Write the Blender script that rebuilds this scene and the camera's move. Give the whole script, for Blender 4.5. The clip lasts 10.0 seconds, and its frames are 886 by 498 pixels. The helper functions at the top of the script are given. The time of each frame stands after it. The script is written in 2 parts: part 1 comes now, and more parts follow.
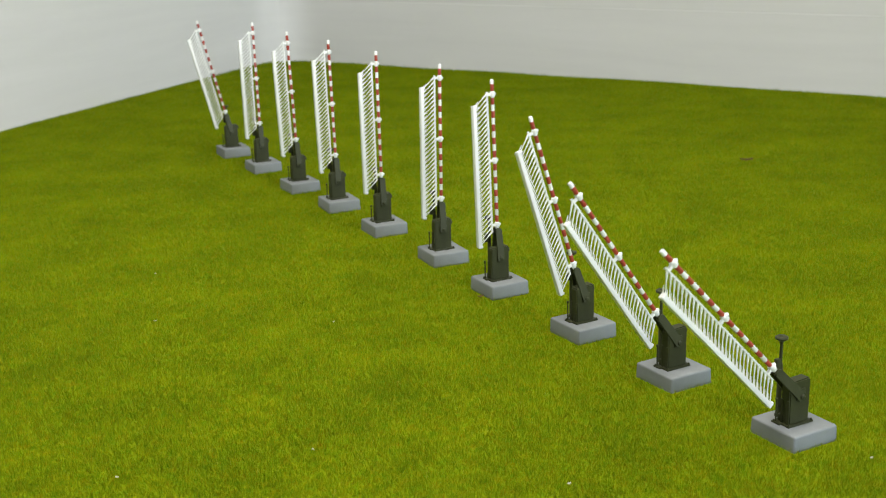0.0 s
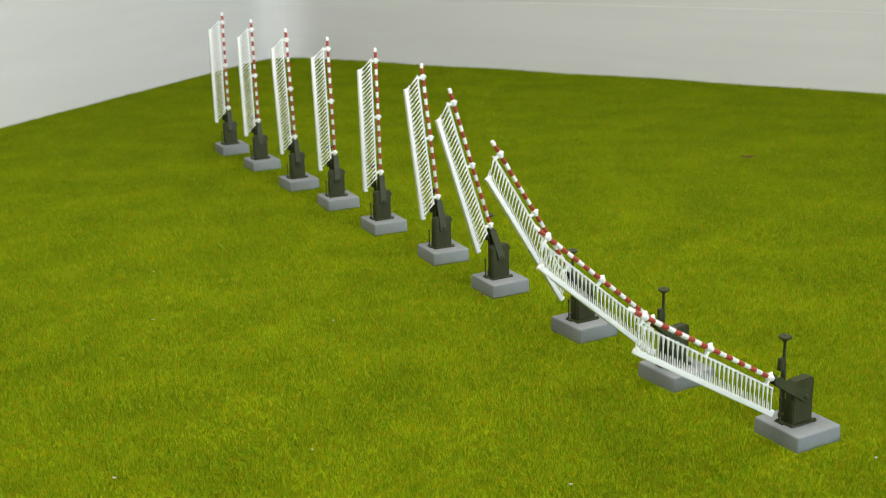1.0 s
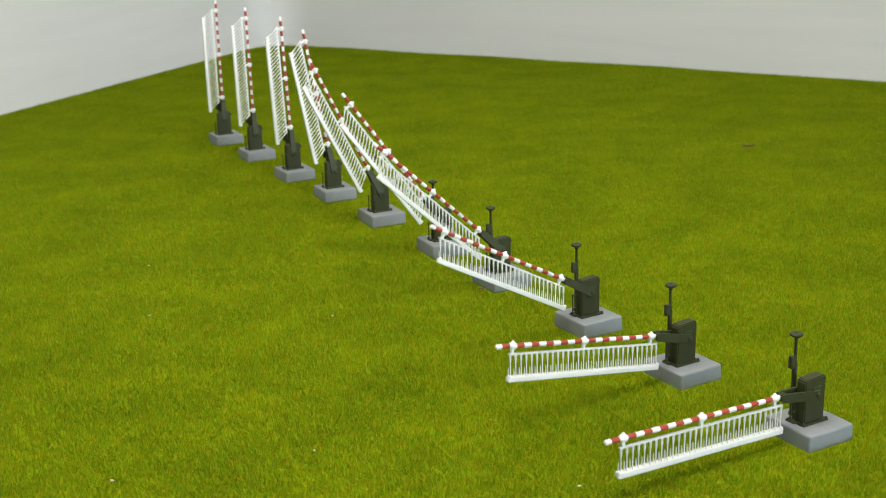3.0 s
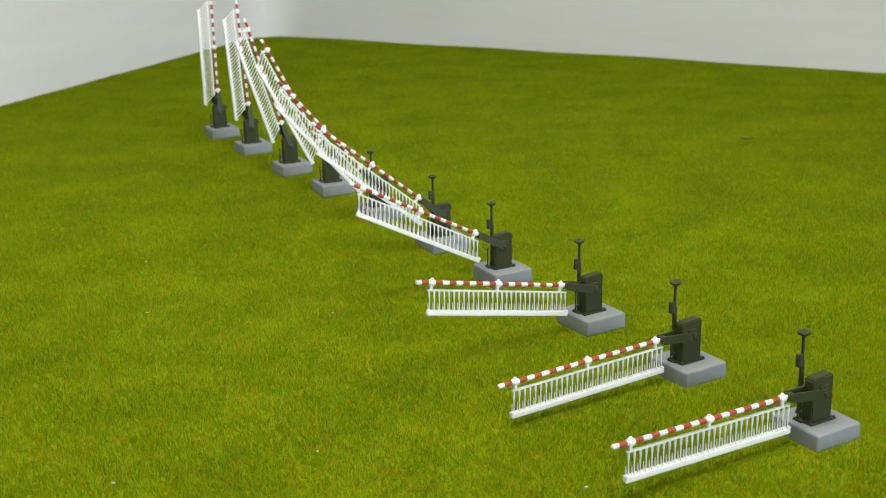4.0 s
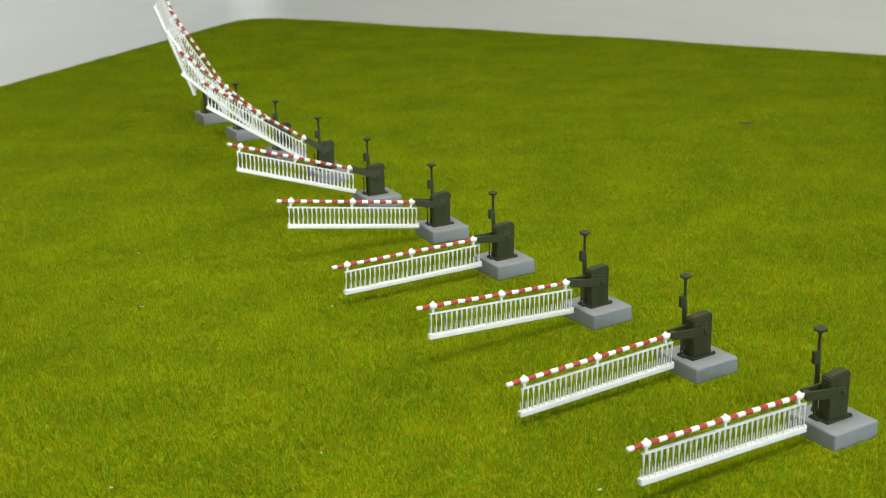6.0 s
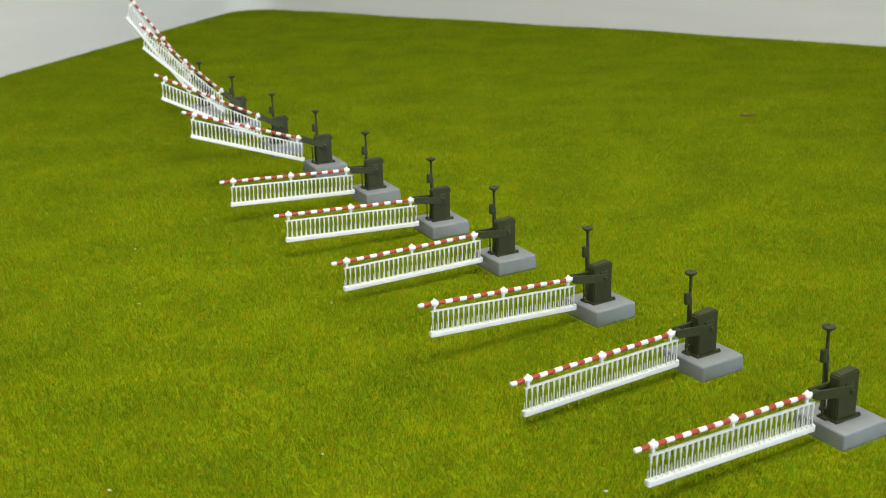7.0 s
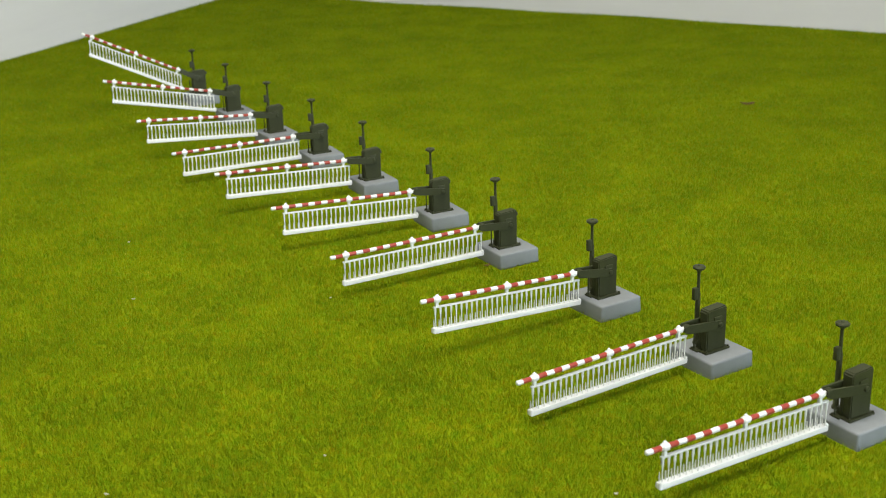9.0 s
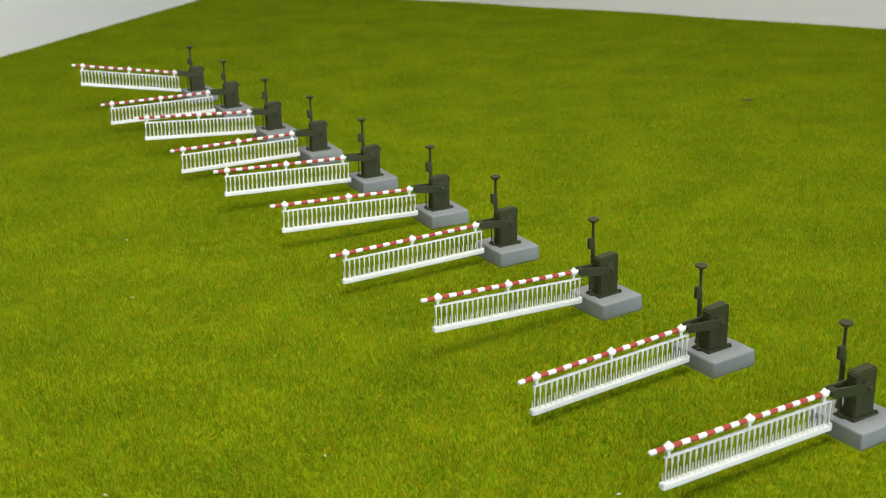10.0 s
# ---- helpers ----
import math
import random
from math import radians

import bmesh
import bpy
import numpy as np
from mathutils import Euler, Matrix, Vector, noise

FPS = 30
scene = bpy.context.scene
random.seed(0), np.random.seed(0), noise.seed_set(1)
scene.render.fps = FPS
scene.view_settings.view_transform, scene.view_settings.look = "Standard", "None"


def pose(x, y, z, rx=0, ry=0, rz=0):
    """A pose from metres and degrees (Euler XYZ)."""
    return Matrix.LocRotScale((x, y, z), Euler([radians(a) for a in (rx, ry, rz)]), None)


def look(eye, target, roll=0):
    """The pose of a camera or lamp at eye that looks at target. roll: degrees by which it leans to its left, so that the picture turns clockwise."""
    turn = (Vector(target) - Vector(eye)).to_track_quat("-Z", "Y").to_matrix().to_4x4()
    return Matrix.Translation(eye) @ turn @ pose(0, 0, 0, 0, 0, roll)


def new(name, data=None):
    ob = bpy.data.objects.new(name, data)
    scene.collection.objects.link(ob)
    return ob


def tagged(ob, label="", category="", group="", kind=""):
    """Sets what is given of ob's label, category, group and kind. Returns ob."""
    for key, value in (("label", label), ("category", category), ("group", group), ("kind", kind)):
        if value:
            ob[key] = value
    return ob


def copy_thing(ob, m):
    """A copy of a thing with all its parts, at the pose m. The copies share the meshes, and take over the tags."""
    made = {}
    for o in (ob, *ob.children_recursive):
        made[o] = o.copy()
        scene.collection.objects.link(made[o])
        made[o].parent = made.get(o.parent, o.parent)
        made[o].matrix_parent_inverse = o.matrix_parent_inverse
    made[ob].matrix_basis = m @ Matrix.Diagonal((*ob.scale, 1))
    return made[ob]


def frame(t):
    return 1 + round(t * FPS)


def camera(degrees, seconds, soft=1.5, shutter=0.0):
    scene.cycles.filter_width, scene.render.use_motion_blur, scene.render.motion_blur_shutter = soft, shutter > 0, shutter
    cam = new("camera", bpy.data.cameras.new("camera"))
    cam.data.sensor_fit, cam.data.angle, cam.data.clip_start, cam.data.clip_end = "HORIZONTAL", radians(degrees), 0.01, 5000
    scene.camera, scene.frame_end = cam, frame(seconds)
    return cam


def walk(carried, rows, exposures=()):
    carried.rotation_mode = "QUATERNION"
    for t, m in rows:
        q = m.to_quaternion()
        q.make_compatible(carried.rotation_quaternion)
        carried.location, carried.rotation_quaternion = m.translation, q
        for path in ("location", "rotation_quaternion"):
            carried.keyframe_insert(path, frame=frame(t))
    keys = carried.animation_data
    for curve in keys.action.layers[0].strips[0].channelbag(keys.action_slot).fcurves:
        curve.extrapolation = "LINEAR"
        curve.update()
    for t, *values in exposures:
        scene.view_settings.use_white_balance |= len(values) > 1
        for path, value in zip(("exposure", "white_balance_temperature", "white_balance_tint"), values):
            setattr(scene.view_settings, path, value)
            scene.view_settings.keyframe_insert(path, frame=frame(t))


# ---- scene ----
# A row of ten model level-crossing gates on a grass mat, two pale wall panels behind.
MM = 0.001
GRASS_Z = -0.0009          # the mat's backing, under the fibres

cam = camera(39.513, 10.0, soft=1.15, shutter=0.9)
cam.data.dof.use_dof, cam.data.dof.focus_distance, cam.data.dof.aperture_fstop = True, 0.36, 50
walk(cam, [
    (0.0, look((0.02457, -0.04334, 0.13885), (0.00188, 0.38783, 0.01204), -1.714)),
    (0.5, look((0.02442, -0.04202, 0.13859), (0.00180, 0.38903, 0.01138), -1.723)),
    (1.0, look((0.02411, -0.04047, 0.13838), (0.00172, 0.39041, 0.01055), -1.730)),
    (1.5, look((0.02356, -0.03877, 0.13830), (0.00163, 0.39187, 0.00959), -1.734)),
    (2.0, look((0.02276, -0.03698, 0.13835), (0.00154, 0.39336, 0.00854), -1.736)),
    (2.5, look((0.02177, -0.03508, 0.13851), (0.00144, 0.39491, 0.00737), -1.735)),
    (4.0, look((0.01728, -0.02940, 0.14016), (0.00111, 0.39908, 0.00361), -1.750)),
    (4.5, look((0.01589, -0.02709, 0.14051), (0.00103, 0.40084, 0.00211), -1.752)),
    (5.0, look((0.01451, -0.02468, 0.14082), (0.00095, 0.40269, 0.00056), -1.756)),
    (5.5, look((0.01320, -0.02219, 0.14106), (0.00090, 0.40461, -0.00105), -1.760)),
    (7.0, look((0.00983, -0.01460, 0.14140), (0.00079, 0.41051, -0.00590), -1.779)),
    (7.5, look((0.00885, -0.01231, 0.14143), (0.00077, 0.41229, -0.00739), -1.777)),
    (8.0, look((0.00795, -0.01021, 0.14144), (0.00075, 0.41392, -0.00877), -1.772)),
    (8.5, look((0.00716, -0.00833, 0.14142), (0.00075, 0.41538, -0.01001), -1.763)),
    (9.0, look((0.00650, -0.00676, 0.14142), (0.00076, 0.41658, -0.01107), -1.758)),
    (9.5, look((0.00598, -0.00554, 0.14143), (0.00077, 0.41750, -0.01191), -1.756)),
    (10.0, look((0.00561, -0.00466, 0.14147), (0.00079, 0.41814, -0.01254), -1.758)),
])

# ---- world, lamps, exposure ----
world = bpy.data.worlds.new("room_air")
scene.world = world
world.use_nodes = True
wn = world.node_tree.nodes
sky = wn.new("ShaderNodeTexSky")
sky.sky_type = "NISHITA"
sky.sun_disc = False
sky.sun_elevation = radians(35)
sky.sun_rotation = radians(100)
world.node_tree.links.new(sky.outputs[0], wn["Background"].inputs[0])
wn["Background"].inputs[1].default_value = 0.08
scene.view_settings.exposure = -0.06


def area_lamp(name, m, sx, sy, watts, colour):
    data = bpy.data.lights.new(name, "AREA")
    data.shape, data.size, data.size_y, data.energy, data.color = "RECTANGLE", sx, sy, watts, colour
    ob = new(name, data)
    ob.matrix_world = m
    return ob


CEILING_Z = 1.75
LAMP_X, LAMP_Y, LAMP_Z = -0.02, 0.20, 0.62
WINDOW_X = 2.1
# unseen lamp, added to pool light on the middle of the mat
area_lamp("hanging_lamp", look((LAMP_X, LAMP_Y, LAMP_Z - 0.015), (LAMP_X, LAMP_Y, 0)), 0.32, 0.32, 5.3, (1.0, 0.945, 0.84))
# cool light from an unseen window, added behind the viewer to brighten the left wall
area_lamp("window_lamp", look((WINDOW_X, -2.37, 0.95), (WINDOW_X, 0.6, 0.95)), 1.6, 1.15, 112, (0.80, 0.905, 1.0))


# ---- materials ----
def principled(name, rough=0.5, metal=0.0, spec=0.5):
    m = bpy.data.materials.new(name)
    m.use_nodes = True
    b = m.node_tree.nodes["Principled BSDF"]
    b.inputs["Roughness"].default_value = rough
    b.inputs["Metallic"].default_value = metal
    b.inputs["Specular IOR Level"].default_value = spec
    return m, m.node_tree.nodes, m.node_tree.links, b


def noise_node(n, l, scale, detail=4.0, rough=0.6, vec=None):
    t = n.new("ShaderNodeTexNoise")
    t.inputs["Scale"].default_value = scale
    t.inputs["Detail"].default_value = detail
    t.inputs["Roughness"].default_value = rough
    if vec is not None:
        l.new(vec, t.inputs["Vector"])
    return t


def ramp_node(n, l, src, stops):
    r = n.new("ShaderNodeValToRGB")
    e = r.color_ramp.elements
    while len(e) < len(stops):
        e.new(0.5)
    for k, (p, col) in zip(e, stops):
        k.position, k.color = p, (*col, 1)
    l.new(src, r.inputs[0])
    return r


def plastic(name, col, rough, coarse, fine, spread=0.16, bump=0.00004, spec=0.5, dust=None):
    """Moulded plastic: base colour with drift at two sizes, worn gloss and fine relief."""
    m, n, l, b = principled(name, rough, 0.0, spec)
    co = n.new("ShaderNodeTexCoord")
    big = noise_node(n, l, coarse, 3.0, 0.6, co.outputs["Object"])
    small = noise_node(n, l, fine, 5.0, 0.7, co.outputs["Object"])
    mixed = n.new("ShaderNodeMath")
    mixed.operation = "MULTIPLY_ADD"
    l.new(small.outputs[0], mixed.inputs[0])
    mixed.inputs[1].default_value = 0.45
    half = n.new("ShaderNodeMath")
    half.operation = "MULTIPLY"
    l.new(big.outputs[0], half.inputs[0])
    half.inputs[1].default_value = 0.55
    l.new(half.outputs[0], mixed.inputs[2])
    lo = [c * (1 - spread) for c in col]
    hi = [min(1, c * (1 + spread)) for c in col]
    r = ramp_node(n, l, mixed.outputs[0], [(0.30, lo), (0.5, col), (0.72, dust or hi)])
    l.new(r.outputs[0], b.inputs["Base Color"])
    rr = n.new("ShaderNodeMapRange")
    l.new(small.outputs[0], rr.inputs[0])
    rr.inputs[3].default_value, rr.inputs[4].default_value = max(0.05, rough - 0.1), min(1, rough + 0.15)
    l.new(rr.outputs[0], b.inputs["Roughness"])
    bp = n.new("ShaderNodeBump")
    bp.inputs["Strength"].default_value, bp.inputs["Distance"].default_value = 0.5, bump
    l.new(small.outputs[0], bp.inputs["Height"])
    l.new(bp.outputs[0], b.inputs["Normal"])
    return m


M_BASE = plastic("grey_base_plastic", (0.188, 0.202, 0.210), 0.66, 160, 1900, 0.12)
M_GREEN = plastic("dark_olive_plastic", (0.032, 0.036, 0.0135), 0.46, 220, 2400, 0.28, spec=0.25)
M_WHITE = plastic("white_gate_plastic", (0.70, 0.70, 0.69), 0.42, 150, 2200, 0.05)
M_RED = plastic("red_gate_paint", (0.31, 0.036, 0.020), 0.45, 300, 2600, 0.16)
M_FLECK = plastic("pale_fleck", (0.42, 0.40, 0.27), 0.8, 300, 2600, 0.2)
# brown of a real scrap, and of the shade under one plinth
M_SCRAP_AND_SHADE = plastic("brown_scrap", (0.11, 0.065, 0.025), 0.9, 300, 2600, 0.3, spec=0.1)
M_ROOM = plastic("room_paint", (0.74, 0.72, 0.67), 0.85, 3, 60, 0.05, 0.0004)
M_FLOOR = plastic("room_floor", (0.22, 0.19, 0.16), 0.6, 4, 80, 0.15, 0.0004)
M_TABLE = plastic("board_wood", (0.33, 0.24, 0.15), 0.6, 6, 120, 0.15, 0.0003)


def wall_paint(name, col, streak):
    """Matt wall paint with long faint horizontal streaks, blotches and fine grain."""
    m, n, l, b = principled(name, 0.78, 0.0, 0.35)
    co = n.new("ShaderNodeTexCoord")
    mp = n.new("ShaderNodeMapping")
    mp.inputs["Scale"].default_value = (1.0, 1.0, streak)
    l.new(co.outputs["Object"], mp.inputs["Vector"])
    a = noise_node(n, l, 5.0, 6.0, 0.65, mp.outputs[0])
    c = noise_node(n, l, 420.0, 3.0, 0.6, co.outputs["Object"])
    lo = [v * 0.955 for v in col]
    hi = [min(1, v * 1.03) for v in col]
    r = ramp_node(n, l, a.outputs[0], [(0.32, lo), (0.55, col), (0.75, hi)])
    l.new(r.outputs[0], b.inputs["Base Color"])
    bp = n.new("ShaderNodeBump")
    bp.inputs["Strength"].default_value, bp.inputs["Distance"].default_value = 0.35, 0.0002
    l.new(c.outputs[0], bp.inputs["Height"])
    l.new(bp.outputs[0], b.inputs["Normal"])
    return m


M_WALL = wall_paint("pale_wall_paint", (0.57, 0.555, 0.54), 14.0)


def grass_material(name, islands):
    """Dyed nylon fibres: greens, yellows and a few rusty ones, drifting in patches."""
    m, n, l, b = principled(name, 0.85, 0.0, 0.08)
    co = n.new("ShaderNodeTexCoord")
    patch = noise_node(n, l, 30.0, 5.0, 0.66, co.outputs["Object"])
    fine = noise_node(n, l, 900.0, 2.0, 0.5, co.outputs["Object"])
    if islands:
        geo = n.new("ShaderNodeNewGeometry")
        pick = geo.outputs["Random Per Island"]
    else:
        pick = fine.outputs[0]
    clump = noise_node(n, l, 330.0, 2.0, 0.5, co.outputs["Object"])
    spread = n.new("ShaderNodeMapRange")
    l.new(clump.outputs[0], spread.inputs[0])
    spread.inputs[1].default_value, spread.inputs[2].default_value = 0.3, 0.7
    blend = n.new("ShaderNodeMix")
    blend.inputs[0].default_value = 0.24
    l.new(pick, blend.inputs[2])
    l.new(spread.outputs[0], blend.inputs[3])
    r = ramp_node(n, l, blend.outputs[0], [(0.0, (0.112, 0.206, 0.0030)), (0.20, (0.158, 0.236, 0.0010)), (0.50, (0.184, 0.248, 0.0010)),
                               (0.74, (0.206, 0.262, 0.0010)), (0.86, (0.262, 0.236, 0.001)), (0.92, (0.250, 0.300, 0.008)), (0.98, (0.38, 0.405, 0.05))])
    tint = ramp_node(n, l, patch.outputs[0], [(0.32, (0.76, 0.79, 0.75)), (0.50, (0.95, 0.94, 0.94)), (0.68, (1.15, 1.09, 1.15))])
    mx = n.new("ShaderNodeMix")
    mx.data_type, mx.blend_type = "RGBA", "MULTIPLY"
    mx.inputs[0].default_value = 1.0
    l.new(r.outputs[0], mx.inputs[6])
    l.new(tint.outputs[0], mx.inputs[7])
    mid = noise_node(n, l, 300.0, 4.0, 0.7, co.outputs["Object"])
    rust = ramp_node(n, l, mid.outputs[0], [(0.30, (1.30, 0.95, 0.9)), (0.42, (1.06, 1.0, 1.0)), (0.54, (0.96, 1.0, 1.0)), (0.68, (0.72, 0.97, 1.0))])
    mz = n.new("ShaderNodeMix")
    mz.data_type, mz.blend_type = "RGBA", "MULTIPLY"
    mz.inputs[0].default_value = 1.0
    l.new(mx.outputs[2], mz.inputs[6])
    l.new(rust.outputs[0], mz.inputs[7])
    l.new(mz.outputs[2], b.inputs["Base Color"])
    if islands:
        # thin nylon lets light through
        face = n.new("ShaderNodeVectorMath")
        face.operation = "MULTIPLY_ADD"
        l.new(geo.outputs["Normal"], face.inputs[0])
        face.inputs[1].default_value, face.inputs[2].default_value = (0.85, 0.85, 0.85), (0, 0, 1)
        unit = n.new("ShaderNodeVectorMath")
        unit.operation = "NORMALIZE"
        l.new(face.outputs[0], unit.inputs[0])
        l.new(unit.outputs[0], b.inputs["Normal"])
        tr = n.new("ShaderNodeBsdfTranslucent")
        l.new(mz.outputs[2], tr.inputs["Color"])
        both = n.new("ShaderNodeMixShader")
        both.inputs[0].default_value = 0.34
        l.new(b.outputs[0], both.inputs[1])
        l.new(tr.outputs[0], both.inputs[2])
        l.new(both.outputs[0], n["Material Output"].inputs["Surface"])
    else:
        bp = n.new("ShaderNodeBump")
        bp.inputs["Strength"].default_value, bp.inputs["Distance"].default_value = 0.8, 0.0006
        l.new(fine.outputs[0], bp.inputs["Height"])
        l.new(bp.outputs[0], b.inputs["Normal"])
    return m


M_GRASS = grass_material("grass_fibre", True)
M_MAT = grass_material("grass_mat_backing", False)


# ---- mesh helpers (millimetres in, metres out) ----
def box(bm, x0, x1, y0, y1, z0, z1, bevel=0.0, seg=2):
    g = bmesh.ops.create_cube(bm, size=1)
    for v in g["verts"]:
        v.co = Vector(((x0 + x1) / 2 + v.co.x * (x1 - x0), (y0 + y1) / 2 + v.co.y * (y1 - y0), (z0 + z1) / 2 + v.co.z * (z1 - z0)))
    if bevel:
        edges = list({e for v in g["verts"] for e in v.link_edges})
        bmesh.ops.bevel(bm, geom=edges, offset=bevel, segments=seg, affect="EDGES", profile=0.6)


def lathe(bm, profile, centre, axis="z", seg=20):
    """Turn a profile of (along, radius) about an axis through centre."""
    rings = []
    for a, r in profile:
        ring = []
        for k in range(seg):
            u = 2 * math.pi * k / seg
            c, s = r * math.cos(u), r * math.sin(u)
            p = {"z": (c, s, a), "x": (a, c, s), "y": (c, a, s)}[axis]
            ring.append(bm.verts.new(Vector(centre) + Vector(p)))
        rings.append(ring)
    for a, b in zip(rings, rings[1:]):
        for k in range(seg):
            bm.faces.new((a[k], a[(k + 1) % seg], b[(k + 1) % seg], b[k]))
    bm.faces.new(rings[0])
    bm.faces.new(rings[-1])


def prism(bm, outline, y0, y1, bevel=0.0):
    """An outline in x and z, pushed from y0 to y1."""
    a = [bm.verts.new((x, y0, z)) for x, z in outline]
    b = [bm.verts.new((x, y1, z)) for x, z in outline]
    bm.faces.new(a)
    bm.faces.new(b)
    n = len(outline)
    for k in range(n):
        bm.faces.new((a[k], a[(k + 1) % n], b[(k + 1) % n], b[k]))
    if bevel:
        bmesh.ops.bevel(bm, geom=list({e for v in a + b for e in v.link_edges}), offset=bevel, segments=2, affect="EDGES")


def mesh_of(name, bm, material, lift=0.0, smooth=True):
    bmesh.ops.recalc_face_normals(bm, faces=bm.faces)
    me = bpy.data.meshes.new(name)
    for v in bm.verts:
        v.co = (v.co + Vector((0, 0, lift))) * MM
    for f in bm.faces:
        f.smooth = smooth
    bm.to_mesh(me)
    bm.free()
    me.materials.append(material)
    if smooth:
        me.set_sharp_from_angle(angle=radians(38))
    return me


def part(name, bm, material, parent, label="", lift=0.0):
    ob = new(name, mesh_of(name, bm, material, lift))
    ob.parent = parent
    if label:
        tagged(ob, label)
    return ob


def share(name, me, parent, x, y, z):
    ob = new(name, me)
    ob.parent = parent
    ob.matrix_basis = pose(x * MM, y * MM, z * MM)
    return ob


# ---- large structure ----
def ground_height(x, y):
    """The mat's slow waves; it lies flat along the row of gates."""
    row = abs((x - 0.0) * 0.856 + (y - 0.4166) * 0.517)
    far = min(1.0, max(0.0, (row - 0.09) / 0.18))
    near = min(1.0, max(0.0, (0.36 - y) / 0.10))
    return GRASS_Z + 0.0008 * near * near * (3 - 2 * near) + far * (0.0024 * noise.noise(Vector((x * 3.1, y * 7.5, 3.7))) + 0.0010 * noise.noise(Vector((x * 9, y * 16, 9.1))))


def build_ground():
    nx, ny = 110, 110
    x0, x1, y0, y1 = -1.0, 1.25, -0.65, 1.35
    verts, faces = [], []
    for j in range(ny + 1):
        for i in range(nx + 1):
            x, y = x0 + (x1 - x0) * i / nx, y0 + (y1 - y0) * j / ny
            verts.append((x, y, ground_height(x, y)))
    for j in range(ny):
        for i in range(nx):
            k = j * (nx + 1) + i
            faces.append((k, k + 1, k + nx + 2, k + nx + 1))
    me = bpy.data.meshes.new("ground")
    me.from_pydata(verts, [], faces)
    me.materials.append(M_MAT)
    for p in me.polygons:
        p.use_smooth = True
    tagged(new("ground", me), "green artificial grass mat laid flat on a board", "grass mat", kind="structure")


CORNER = Vector((-0.1700, 1.0265, 0))
LEFT_DIR = Vector((-0.3800, -1.0, 0)).normalized()     # the left wall, from the corner towards the viewer
BACK_DIR = Vector((1.0, -0.5685, 0)).normalized()      # the back wall, from the corner to the right


COVE = 0.045               # how far the rounded corner reaches along either wall


def wall_strip(name, points, z0, z1, thick, label, material):
    """An upright sheet that follows points on plan, thick to its outer side, with rounded upper and lower front edges."""
    bm = bmesh.new()
    r = 0.0005
    prof = [(r, z0), (0.0, z0 + r), (0.0, z1 - r), (r, z1), (thick, z1), (thick, z0)]
    rows = []
    for k, p in enumerate(points):
        a, b = points[max(0, k - 1)], points[min(len(points) - 1, k + 1)]
        d = (b - a).normalized()
        out = Vector((d.y, -d.x, 0)) * -1
        rows.append([bm.verts.new((p + out * o + Vector((0, 0, z))) / MM) for o, z in prof])
    for a, b in zip(rows, rows[1:]):
        for k in range(len(prof)):
            bm.faces.new((a[k], a[(k + 1) % len(prof)], b[(k + 1) % len(prof)], b[k]))
    bm.faces.new(rows[0])
    bm.faces.new(rows[-1])
    ob = new(name, mesh_of(name, bm, material))
    return tagged(ob, label, "wall", kind="structure")


def build_walls():
    # the two walls run into one another in a rounded corner
    r = COVE
    bend = []
    for k in range(13):
        u = k / 12
        bend.append(CORNER + LEFT_DIR * r * (1 - u) ** 2 + BACK_DIR * r * u ** 2)
    left = [CORNER + LEFT_DIR * d for d in (1.55, 1.2, 0.9, 0.6, 0.3)] + bend[:7]
    back = bend[6:] + [CORNER + BACK_DIR * d for d in (0.3, 0.6, 0.9, 1.25)]
    ledge = Vector((BACK_DIR.y, -BACK_DIR.x, 0)) * -0.0005
    low = GRASS_Z - 0.006
    wall_strip("wall_left", left, low, 0.55, 0.012, "bright white painted wall beside the grass mat", M_WALL)
    wall_strip("wall_back", back, low, 0.0505, 0.012, "pale grey painted lower wall panel behind the mat", M_WALL)
    wall_strip("wall_back_upper", [p + ledge for p in back], 0.0503, 0.55, 0.011, "pale grey painted upper wall panel above a ledge", M_WALL)


def build_lamp():
    """An unseen lamp added over the layout: a shallow housing with a rim, and two cords up to the ceiling."""
    root = new("hanging_lamp")
    root.location = (LAMP_X, LAMP_Y, LAMP_Z)
    tagged(root, "unseen flat white square lamp added over the layout", "lamp")
    bm = bmesh.new()
    box(bm, -210, 210, -210, 210, 0, 35, 6)
    part("housing", bm, M_ROOM, root)
    for x in (-110, 110):
        bm = bmesh.new()
        lathe(bm, [(34, 2), ((CEILING_Z - LAMP_Z) / MM, 2)], (x, 0, 0), "z", 8)
        part("cord", bm, M_ROOM, root)


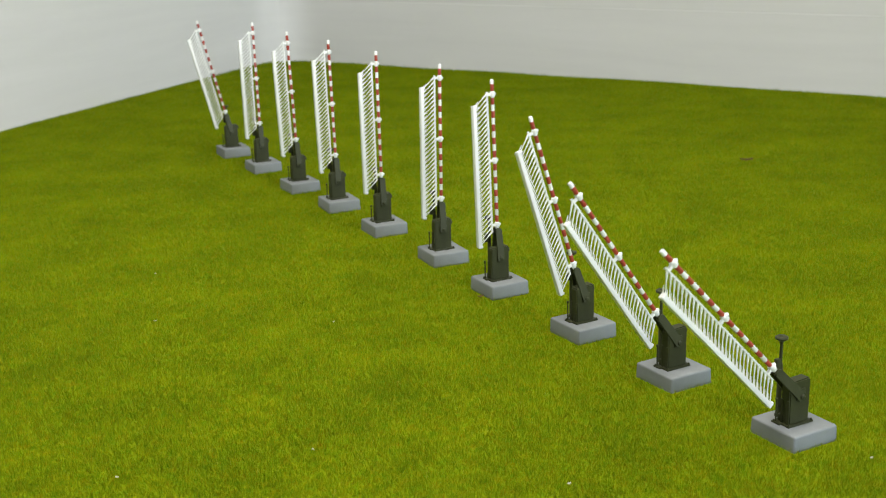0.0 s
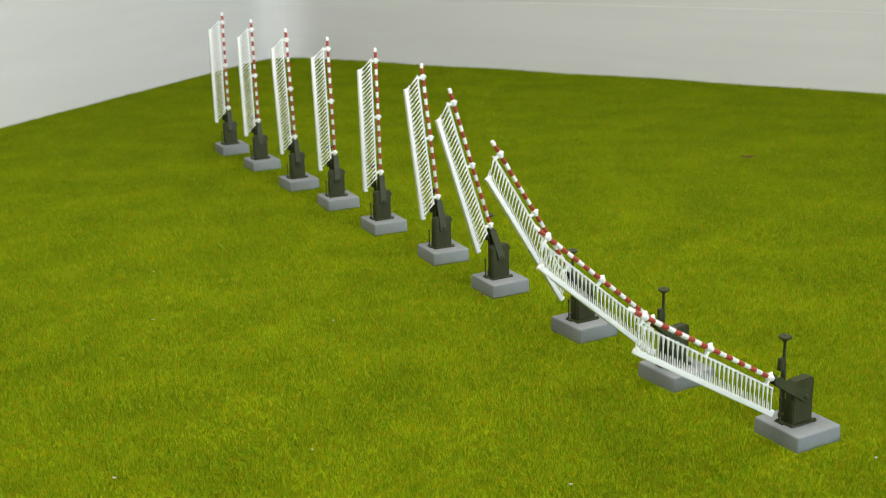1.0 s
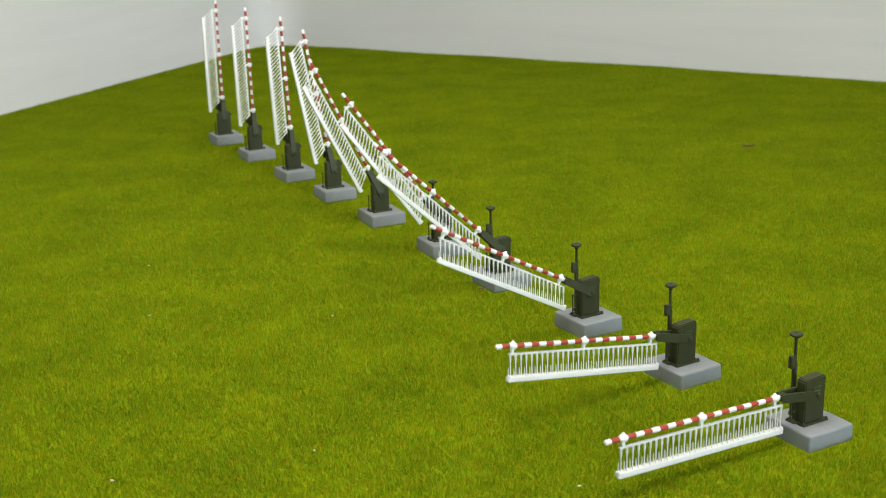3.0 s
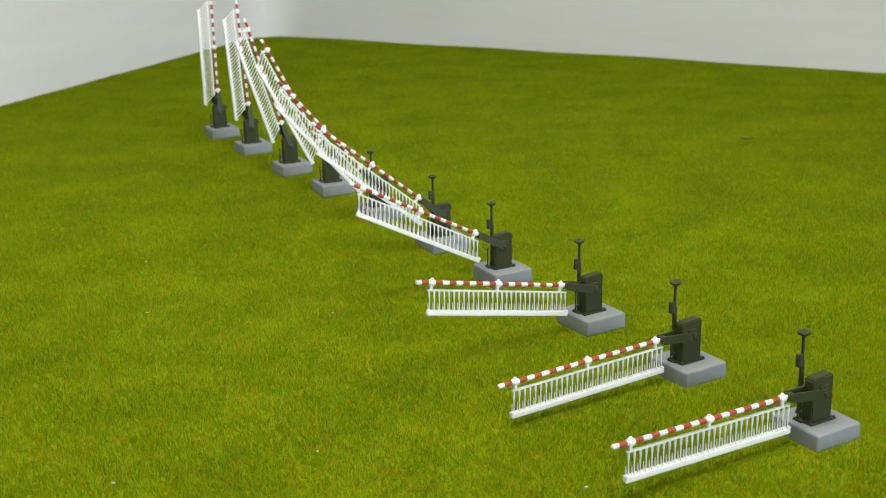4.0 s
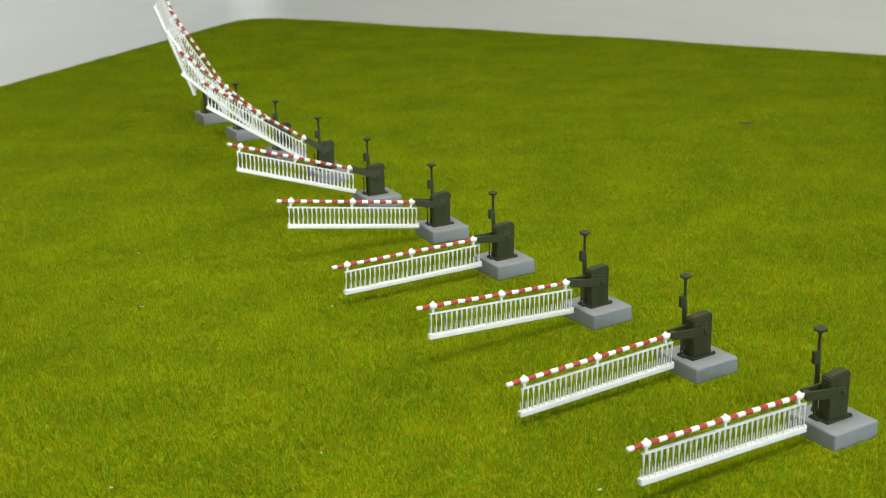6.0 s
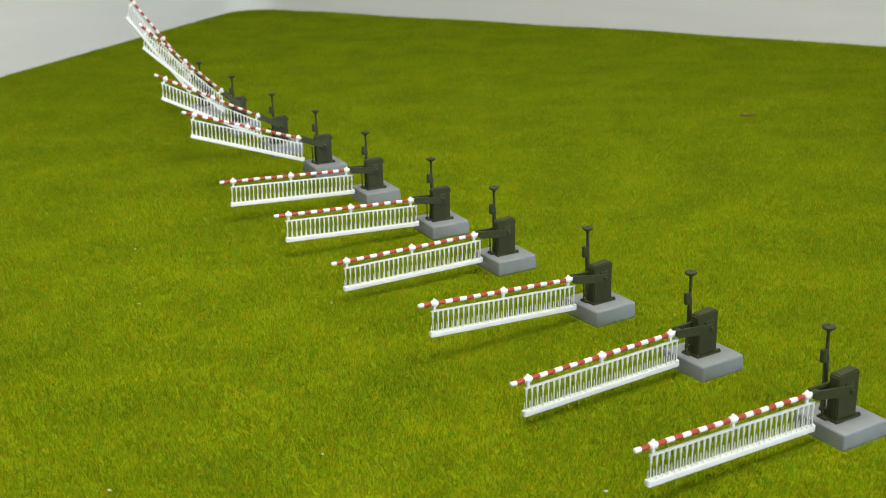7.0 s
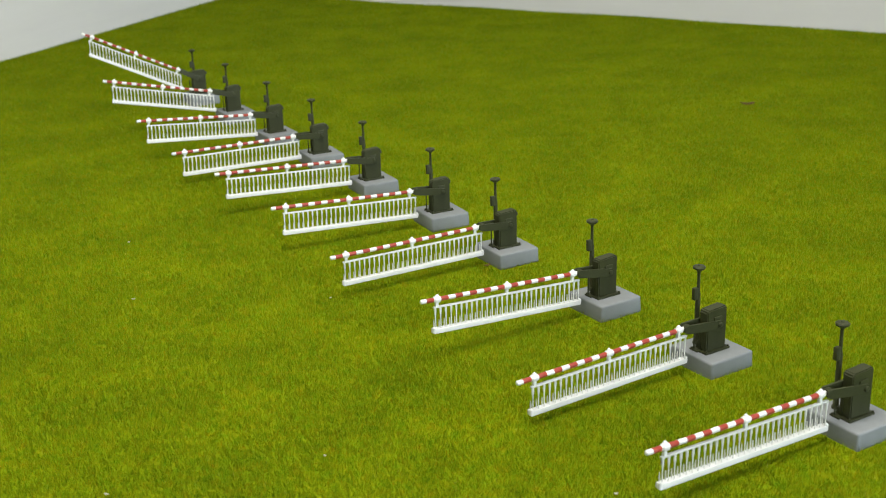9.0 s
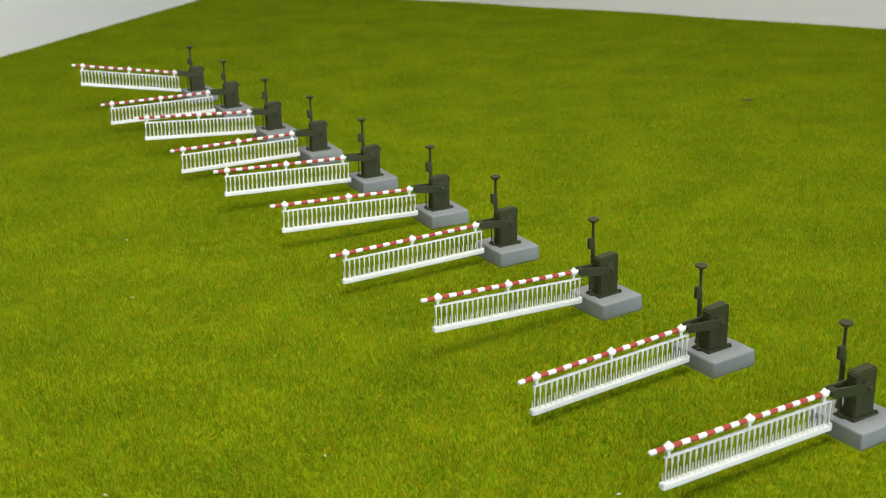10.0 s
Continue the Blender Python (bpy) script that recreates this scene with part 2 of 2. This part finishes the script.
def build_room():
    """Plain unseen closing walls, floor and ceiling, and the board that the mat lies on."""
    def slab(name, x0, x1, y0, y1, z0, z1, mat, label, category):
        bm = bmesh.new()
        box(bm, x0 / MM, x1 / MM, y0 / MM, y1 / MM, z0 / MM, z1 / MM)
        tagged(new(name, mesh_of(name, bm, mat, smooth=False)), label, category, kind="structure")
    slab("table_board", -1.05, 1.3, -0.7, 1.4, -0.75, GRASS_Z - 0.007, M_TABLE, "wooden block that carries the grass mat", "board")
    slab("floor", -2.3, 3.0, -2.4, 2.0, -0.80, -0.75, M_FLOOR, "plain brown room floor", "floor")
    slab("ceiling", -2.3, 3.0, -2.4, 2.0, CEILING_Z, CEILING_Z + 0.05, M_ROOM, "plain pale room ceiling", "ceiling")
    slab("wall_west", -2.35, -2.3, -2.4, 2.0, -0.75, CEILING_Z, M_ROOM, "plain pale room wall", "wall")
    slab("wall_north", -2.3, 3.0, 2.0, 2.05, -0.75, CEILING_Z, M_ROOM, "plain pale room wall", "wall")
    slab("wall_east", 3.0, 3.05, -2.4, 2.0, -0.75, CEILING_Z, M_ROOM, "plain pale room wall", "wall")
    # the unseen south wall has an opening for the added window lamp
    slab("wall_south_low", -2.3, 3.0, -2.45, -2.4, -0.75, 0.35, M_ROOM, "plain pale room wall under an added, unseen window", "wall")
    slab("wall_south_high", -2.3, 3.0, -2.45, -2.4, 1.55, CEILING_Z, M_ROOM, "plain pale room wall over an added, unseen window", "wall")
    slab("wall_south_near", -2.3, WINDOW_X - 0.84, -2.45, -2.4, 0.35, 1.55, M_ROOM, "plain pale room wall beside an added, unseen window", "wall")
    slab("wall_south_far", WINDOW_X + 0.84, 3.0, -2.45, -2.4, 0.35, 1.55, M_ROOM, "plain pale room wall beside an added, unseen window", "wall")


build_ground()
build_walls()
build_room()
build_lamp()


# ---- the crossing gates ----
PIVOT = (0.38, 0.14, 12.40)      # of the arm, from the middle of the base
HINGE, BAR = -2.15, 6.75         # where the grille's bars hang, and their length
LIFT = -GRASS_Z / MM             # the base goes down to the mat's backing
TOP = 4.2                        # the plinth's upper face


def build_gate():
    root = new("crossing_gate")
    root.empty_display_size = 0.01
    tagged(root, "model level-crossing gate, red and white arm, on grass", "crossing gate", "row of crossing gates")

    # concrete-grey foot with a bevelled top edge, a little wider below
    bm = bmesh.new()
    box(bm, -7.5, 7.5, -7.95, 7.95, -0.9, TOP, 0.6, 3)
    for v in bm.verts:
        if v.co.z > 1:
            v.co.x *= 0.982
            v.co.y *= 0.982
    part("base", bm, M_BASE, root, "grey plastic plinth with bevelled edges", LIFT)

    # drive housing: flange, body with a sloping lid, ribs, bearing
    x0, x1, y0, y1, top = -2.75, 4.2, -0.75, 2.4, 16.2
    bm = bmesh.new()
    box(bm, x0 - 0.95, x1 + 0.55, y0 - 0.35, y1 + 0.6, TOP - 0.1, TOP + 0.55, 0.18)
    box(bm, x1 - 2.2, x1 + 1.2, y0 - 1.9, y0 + 1.0, TOP - 0.1, TOP + 0.5, 0.15)
    box(bm, x1 - 1.6, x1 - 0.3, y0 - 1.3, y0 + 0.1, TOP + 0.3, TOP + 2.2, 0.2)
    part("flange", bm, M_GREEN, root, lift=LIFT)
    bm = bmesh.new()
    prism(bm, [(x0 + 0.1, TOP + 0.4), (x1 - 0.1, TOP + 0.4), (x1, top - 0.55), (x1 - 0.55, top), (x0 + 0.5, top + 0.35), (x0, top - 0.1)], y0, y1, 0.3)
    body = part("housing", bm, M_GREEN, root, "dark olive drive housing", LIFT)
    for y in (y0 + 0.05, y1 - 0.95):
        bm = bmesh.new()
        box(bm, x1 - 0.2, x1 + 0.12, y, y + 0.9, TOP + 0.5, 11.2, 0.1)
        part("rib", bm, M_GREEN, body, lift=LIFT)
    bm = bmesh.new()
    box(bm, -0.75, 2.0, y1 - 0.1, y1 + 0.34, 10.9, 14.1, 0.14)
    part("bearing", bm, M_GREEN, body, lift=LIFT)
    bm = bmesh.new()
    lathe(bm, [(y0 - 0.9, 0.7), (y0 - 0.7, 0.95), (y0 + 0.1, 0.95)], (PIVOT[0], 0, PIVOT[2] - 0.4), "y", 16)
    part("pivot_boss", bm, M_GREEN, body, lift=LIFT)
    for x, y in ((x0 - 0.55, y1 + 0.25), (x1 + 0.2, y1 + 0.25), (x1 + 0.9, y0 - 1.2)):
        bm = bmesh.new()
        lathe(bm, [(TOP + 0.4, 0.3), (TOP + 0.85, 0.3), (TOP + 0.95, 0.16)], (x, y, 0), "z", 8)
        part("bolt", bm, M_GREEN, root, lift=LIFT)
    bm = bmesh.new()
    lathe(bm, [(x0 - 1.0, 0.6), (x0 - 0.8, 0.85), (x0 + 0.3, 0.9)], (0, y0 + 1.2, 14.5), "x", 14)
    part("end_knob", bm, M_GREEN, body, lift=LIFT)

    # bell mast behind the housing
    mx, my = 1.35, -4.4
    bm = bmesh.new()
    lathe(bm, [(TOP - 0.1, 1.0), (TOP + 0.6, 0.95), (TOP + 0.9, 0.72), (18.3, 0.66), (19.3, 0.45), (24.3, 0.40), (24.9, 0.55)], (mx, my, 0), "z", 12)
    mast = part("mast", bm, M_GREEN, root, "thin dark bell mast", LIFT)
    bm = bmesh.new()
    lathe(bm, [(24.7, 0.5), (25.2, 0.95), (25.55, 1.6), (26.0, 1.7), (26.25, 1.45), (26.35, 0.5), (26.55, 0.3)], (mx, my, 0), "z", 20)
    part("bell", bm, M_GREEN, mast, "flat dark bell cap", LIFT)
    bm = bmesh.new()
    box(bm, mx + 0.3, mx + 1.75, my - 0.6, my + 0.6, 17.0, 20.3, 0.2)
    part("striker_box", bm, M_GREEN, mast, lift=LIFT)
    bm = bmesh.new()
    lathe(bm, [(TOP, 0.22), (10.8, 0.22)], (x1 + 0.75, y0 - 0.7, 0), "z", 8)
    lathe(bm, [(10.4, 0.36), (11.1, 0.36)], (x1 + 0.75, y0 - 0.7, 0), "z", 8)
    part("pull_rod", bm, M_GREEN, root, lift=LIFT)

    # the arm turns about its pivot; x runs along it, z across
    bm = bmesh.new()
    tip, foot = 63.2, 9.7
    lathe(bm, [(foot, 0.45), (foot + 0.25, 0.61), (tip - 0.3, 0.61), (tip - 0.1, 0.5), (tip, 0.3)], (0, 0, 0), "x", 18)
    arm = part("arm", bm, M_WHITE, root, "red and white striped gate arm with hanging grille")
    arm.location = (PIVOT[0] * MM, PIVOT[1] * MM, (PIVOT[2] + LIFT) * MM)

    bm = bmesh.new()
    lathe(bm, [(-1.18, 0.615), (-1.14, 0.635), (1.14, 0.635), (1.18, 0.615)], (0, 0, 0), "x", 18)
    band = mesh_of("red_band", bm, M_RED)
    for k in range(11):
        share("red_band", band, arm, 60.35 - 4.63 * k, 0, 0)

    # two olive levers on either side of the housing, closing on the arm's foot
    for side, wide in ((1, y1 - PIVOT[1] + 0.62), (-1, PIVOT[1] - y0 + 0.5)):
        bm = bmesh.new()
        prism(bm, [(-1.0, -1.0), (-0.4, -1.45), (3.0, -1.3), (9.9, -1.2), (10.6, -0.6), (10.6, 0.6), (9.9, 1.15), (3.0, 1.2), (-0.5, 1.1), (-1.1, 0.5)], -0.32, 0.32, 0.08)
        for v in bm.verts:
            u = min(10.6, max(0.0, v.co.x)) / 10.6
            v.co.y += side * (wide + (0.95 - wide) * u)
            v.co.z -= 0.4 * (1 - u)
        part("lever", bm, M_GREEN, arm, "dark olive lever")
    bm = bmesh.new()
    lathe(bm, [(y1 - PIVOT[1] + 0.8, 0.75), (y1 - PIVOT[1] + 1.15, 0.72), (y1 - PIVOT[1] + 1.25, 0.5)], (0, 0, -0.4), "y", 12)
    part("pivot_bolt", bm, M_GREEN, arm)
    bm = bmesh.new()
    box(bm, 8.4, 10.2, -0.75, 0.75, -0.85, 0.85, 0.15)
    part("lever_block", bm, M_GREEN, arm)

    # clamps that carry the grille
    bm = bmesh.new()
    lathe(bm, [(-0.9, 0.7), (-0.7, 0.9), (0.7, 0.9), (0.9, 0.7)], (0, 0, 0), "x", 16)
    lathe(bm, [(0.5, 0.68), (0.95, 0.55), (1.3, 0.32), (1.42, 0.15)], (0, 0, 0), "z", 8)
    box(bm, -0.42, 0.42, -0.38, 0.38, -2.2, -0.7, 0.1)
    clamp = mesh_of("clamp", bm, M_WHITE)
    for x in (58.0, 34.95, 11.8):
        share("clamp", clamp, arm, x, 0, 0)

    # hanging grille: two rails, upright bars, short stubs behind
    r0, r1 = 9.2, 59.1
    bm = bmesh.new()
    box(bm, r0, r1, -0.28, 0.5, -2.4, -1.95, 0.1)
    part("top_rail", bm, M_WHITE, arm)
    bm = bmesh.new()
    box(bm, r0 - 0.2, r1 + 0.2, -1.05, 0.72, -0.85, 0.5, 0.16)
    for x in (r0 + 0.05, r1 - 0.05):
        lathe(bm, [(-0.62, 0.55), (0.72, 0.55), (0.95, 0.32)], (x, 0.2, 0), "z", 10)
    rail = part("bottom_rail", bm, M_WHITE, arm)
    rail.location = (0, 0, (HINGE - BAR) * MM)
    bm = bmesh.new()
    lathe(bm, [(-BAR + 0.2, 0.27), (-BAR + 0.6, 0.145), (-3.6, 0.135), (-2.4, 0.16), (-1.5, 0.28), (0.2, 0.30)], (0, 0, 0), "z", 8)
    bar = mesh_of("grille_bar", bm, M_WHITE)
    bm = bmesh.new()
    lathe(bm, [(-BAR + 0.2, 0.2), (-BAR + 1.6, 0.19), (-BAR + 2.7, 0.1)], (0, 0, 0), "z", 6)
    back = mesh_of("rear_stub", bm, M_WHITE)
    count = 30
    for k in range(count):
        x = r0 + 0.45 + (r1 - r0 - 0.9) * k / (count - 1)
        share("grille_bar", bar, arm, x, 0.28, HINGE)
        share("rear_stub", back, arm, x, -0.62, HINGE)
    return root


# place and heading of each gate, the farthest first
PLACES = [(-0.12530, 0.62300, 208.50), (-0.10112, 0.58297, 209.61), (-0.07478, 0.53804, 210.29), (-0.05089, 0.50014, 206.72),
          (-0.02647, 0.45882, 207.81), (0.00039, 0.41582, 206.86), (0.02232, 0.37671, 210.09), (0.04915, 0.33162, 212.79),
          (0.07268, 0.29186, 212.86), (0.09823, 0.25291, 211.55)]


def build_gates():
    first = build_gate()
    gates = []
    for k, (x, y, rz) in enumerate(PLACES):
        m = pose(x, y, GRASS_Z, 0, 0, rz)
        if k == 0:
            first.matrix_basis = m
            gates.append(first)
        else:
            gates.append(copy_thing(first, m))
    return gates


GATES = build_gates()


# ---- grass fibres, stray flecks ----
def build_grass():
    """Short flocked fibres standing on the mat, finer and denser where the viewer is near."""
    rng = np.random.default_rng(11)
    xs, ys, ws = [], [], []
    for y0 in np.arange(0.17, 1.10, 0.02):
        y1 = y0 + 0.02
        half = 0.445 * (y1 + 0.07)
        dense = 9.0 * (0.2 / y1) ** 1.1
        n = int(20 * 2 * half * 1000 * dense)
        x, y = rng.uniform(-half, half, n), rng.uniform(y0, y1, n)
        keep = np.abs(x) < 0.445 * (y + 0.07)
        # not through the walls
        side = (x - CORNER.x) * LEFT_DIR.y - (y - CORNER.y) * LEFT_DIR.x
        behind = (x - CORNER.x) * BACK_DIR.y - (y - CORNER.y) * BACK_DIR.x
        keep &= (side < -0.001) & (behind > 0.001)
        # not under the plinths
        for gx, gy, rz in PLACES:
            c, s = math.cos(radians(rz)), math.sin(radians(rz))
            u, v = (x - gx) * c + (y - gy) * s, -(x - gx) * s + (y - gy) * c
            keep &= ~((np.abs(u) < 0.0082) & (np.abs(v) < 0.0086))
        xs.append(x[keep]), ys.append(y[keep]), ws.append(0.16 + 0.31 * y[keep])
    x, y, w = np.concatenate(xs), np.concatenate(ys), np.concatenate(ws)
    n = len(x)
    gx, gy = np.linspace(-0.62, 0.62, 125), np.linspace(0.1, 1.15, 106)
    grid = np.array([[ground_height(a, b) for a in gx] for b in gy])
    fx, fy = (x - gx[0]) / (gx[1] - gx[0]), (y - gy[0]) / (gy[1] - gy[0])
    ix, iy = fx.astype(int).clip(0, 123), fy.astype(int).clip(0, 104)
    tx, ty = fx - ix, fy - iy
    z = grid[iy, ix] * (1 - tx) * (1 - ty) + grid[iy, ix + 1] * tx * (1 - ty) + grid[iy + 1, ix] * (1 - tx) * ty + grid[iy + 1, ix + 1] * tx * ty
    # lean: random, with slow swirls
    swirl = 2.2 * np.sin(x * 61 + 3 * np.sin(y * 37)) + 1.9 * np.sin(y * 53 + 2.3 * np.sin(x * 44 + 1)) + rng.normal(0, 2.2, n)
    length = rng.uniform(1.0, 1.8, n) * MM
    lean = rng.uniform(0.1, 0.85, n)
    dx, dy, dz = np.cos(swirl) * np.sin(lean), np.sin(swirl) * np.sin(lean), np.cos(lean)
    turn = rng.uniform(0, math.pi, n)
    wx, wy = np.cos(turn) * w * MM * rng.uniform(0.7, 1.2, n) / 2, np.sin(turn) * w * MM / 2
    co = np.empty((n, 3, 3), np.float32)
    co[:, 0] = np.stack([x - wx, y - wy, z - 0.0002], 1)
    co[:, 1] = np.stack([x + wx, y + wy, z - 0.0002], 1)
    co[:, 2] = np.stack([x + dx * length, y + dy * length, z + dz * length], 1)
    me = bpy.data.meshes.new("grass")
    me.vertices.add(3 * n)
    me.vertices.foreach_set("co", co.ravel())
    me.loops.add(3 * n)
    me.loops.foreach_set("vertex_index", np.arange(3 * n, dtype=np.int32))
    me.polygons.add(n)
    me.polygons.foreach_set("loop_start", np.arange(0, 3 * n, 3, dtype=np.int32))
    me.update(calc_edges=True)
    me.materials.append(M_GRASS)
    tagged(new("grass", me), "short bright green and yellow flocked grass fibres", "grass", kind="stuff")


build_grass()


def build_fleck(x, y, size, turn, material, label, name, category):
    """A curled scrap lying among the fibres; one dark piece stands in for shade."""
    bm = bmesh.new()
    n = 7
    rows = []
    for k in range(n):
        t = k / (n - 1) * 2 - 1
        w = size * 0.28 * (1 - 0.7 * t * t) + 0.05
        up = size * 0.09 * t * t
        rows.append([bm.verts.new((t * size / 2, w * s, up + h)) for s, h in ((-1, 0), (1, 0.06), (0.8, 0.2), (-0.8, 0.2))])
    for a, b in zip(rows, rows[1:]):
        for k in range(4):
            bm.faces.new((a[k], a[(k + 1) % 4], b[(k + 1) % 4], b[k]))
    bm.faces.new(rows[0])
    bm.faces.new(rows[-1])
    ob = new(name, mesh_of(name, bm, material))
    ob.matrix_basis = pose(x, y, ground_height(x, y) + 0.0007, 0, 0, turn)
    tagged(ob, label, category, "stray scraps on the mat" if name == "pale_scrap" else "")


# x, y, length in mm, turn
FLECKS = [(0.039, 0.2256, 1.0, 20), (-0.1094, 0.4018, 1.0, 70), (-0.0948, 0.3477, 1.1, 10), (-0.0257, 0.2452, 0.9, 120), (-0.0725, 0.2304, 1.2, 150),
          (0.114, 0.2384, 1.0, 40), (-0.0333, 0.3445, 0.8, 60)]
for x, y, size, turn in FLECKS:
    build_fleck(x, y, size, turn, M_FLECK, "tiny pale curled scrap lying in the grass", "pale_scrap", "scrap")
build_fleck(0.1488, 0.5830, 7.0, -4, M_SCRAP_AND_SHADE, "flat brown scrap lying in the grass", "brown_scrap", "scrap")
# dark piece put in for the shadow gap under the seventh plinth
build_fleck(0.0156, 0.3696, 2.4, 35, M_SCRAP_AND_SHADE, "dark piece standing in for the shade under a gate plinth", "brown_scrap", "scrap")


def motions():
    """Arm angles in degrees over the horizontal: a still stretch, an even swing, a still stretch."""
    FOLD = 42.0
    swings = [
        [(0, 77.0), (0.5, 85.2), (0.82, 90.5), (4.65, 90.5), (7, 55.5), (8, 40.9), (9, 27.2), (10, 11.1)],
        [(0, 89.8), (3.85, 89.8), (6.8, 47.2), (8, 30.0), (9.72, 1.3), (10, 1.3)],
        [(0, 88.5), (3.05, 88.5), (3.8, 77.0), (4.5, 65.8), (5.5, 50.3), (7, 28.2), (8.48, 5.2), (10, 5.2)],
        [(0, 89.3), (2.45, 89.3), (3.8, 67.1), (4.5, 56.6), (7, 19.6), (8.22, 0.2), (10, 0.2)],
        [(0, 89.9), (1.34, 89.9), (2, 79.9), (2.5, 71.7), (4.5, 42.6), (5.5, 27.3), (6.98, 3.1), (10, 3.1)],
        [(0, 91.0), (0.60, 90.2), (1, 84.4), (2.5, 61.5), (4.5, 32.3), (5.5, 17.4), (6.45, 2.8), (10, 2.8)],
        [(0, 88.7), (0.5, 81.6), (1, 73.5), (2, 58.1), (2.5, 50.2), (4.5, 20.7), (5.5, 4.2), (5.76, 0.3), (10, 0.3)],
        [(0, 72.0), (0.5, 65.4), (1, 58.2), (2, 43.9), (3.8, 15.8), (4.53, 4.2), (10, 4.2)],
        [(0, 54.4), (1, 40.2), (2.5, 17.5), (3.68, -0.4), (10, -0.4)],
        [(0, 45.5), (0.5, 38.4), (2.5, 9.0), (3.03, 1.2), (10, 1.2)],
    ]
    for gate, swing in zip(GATES, swings):
        arm = [c for c in gate.children if c.name.startswith("arm")][0]
        ts, angles = [p[0] for p in swing], [p[1] for p in swing]
        times = {0.0, 10.0}
        for k in range(1, len(swing) - 1):
            times |= {round(ts[k] - 0.1, 3), round(ts[k] + 0.1, 3)}
        rows = []
        for t in sorted(times):
            angle = float(np.interp(t, ts, angles))
            rows.append((t, pose(PIVOT[0] * MM, PIVOT[1] * MM, (PIVOT[2] + LIFT) * MM, 0, -angle, 0)))
        walk(arm, rows)
        # the bars hang plumb until the grille has folded as far as it goes
        for k in range(len(swing) - 1):
            (t0, a0), (t1, a1) = swing[k], swing[k + 1]
            if min(a0, a1) < FOLD:
                times |= {round(t, 3) for t in np.arange(math.ceil(t0), t1, 1.0)}
                if max(a0, a1) > FOLD:
                    t = t0 + (t1 - t0) * (FOLD - a0) / (a1 - a0)
                    times |= {round(t - 0.1, 3), round(t + 0.1, 3)}
        folds = [(t, min(FOLD, float(np.interp(t, ts, angles)))) for t in sorted(times) if t >= 0]
        for piece in arm.children:
            x, y = piece.location.x, piece.location.y
            if piece.name.startswith(("grille_bar", "rear_stub")):
                walk(piece, [(t, pose(x, y, HINGE * MM, 0, f, 0)) for t, f in folds])
            elif piece.name.startswith("bottom_rail"):
                walk(piece, [(t, pose(-BAR * math.sin(radians(f)) * MM, y, (HINGE - BAR * math.cos(radians(f))) * MM)) for t, f in folds])


motions()
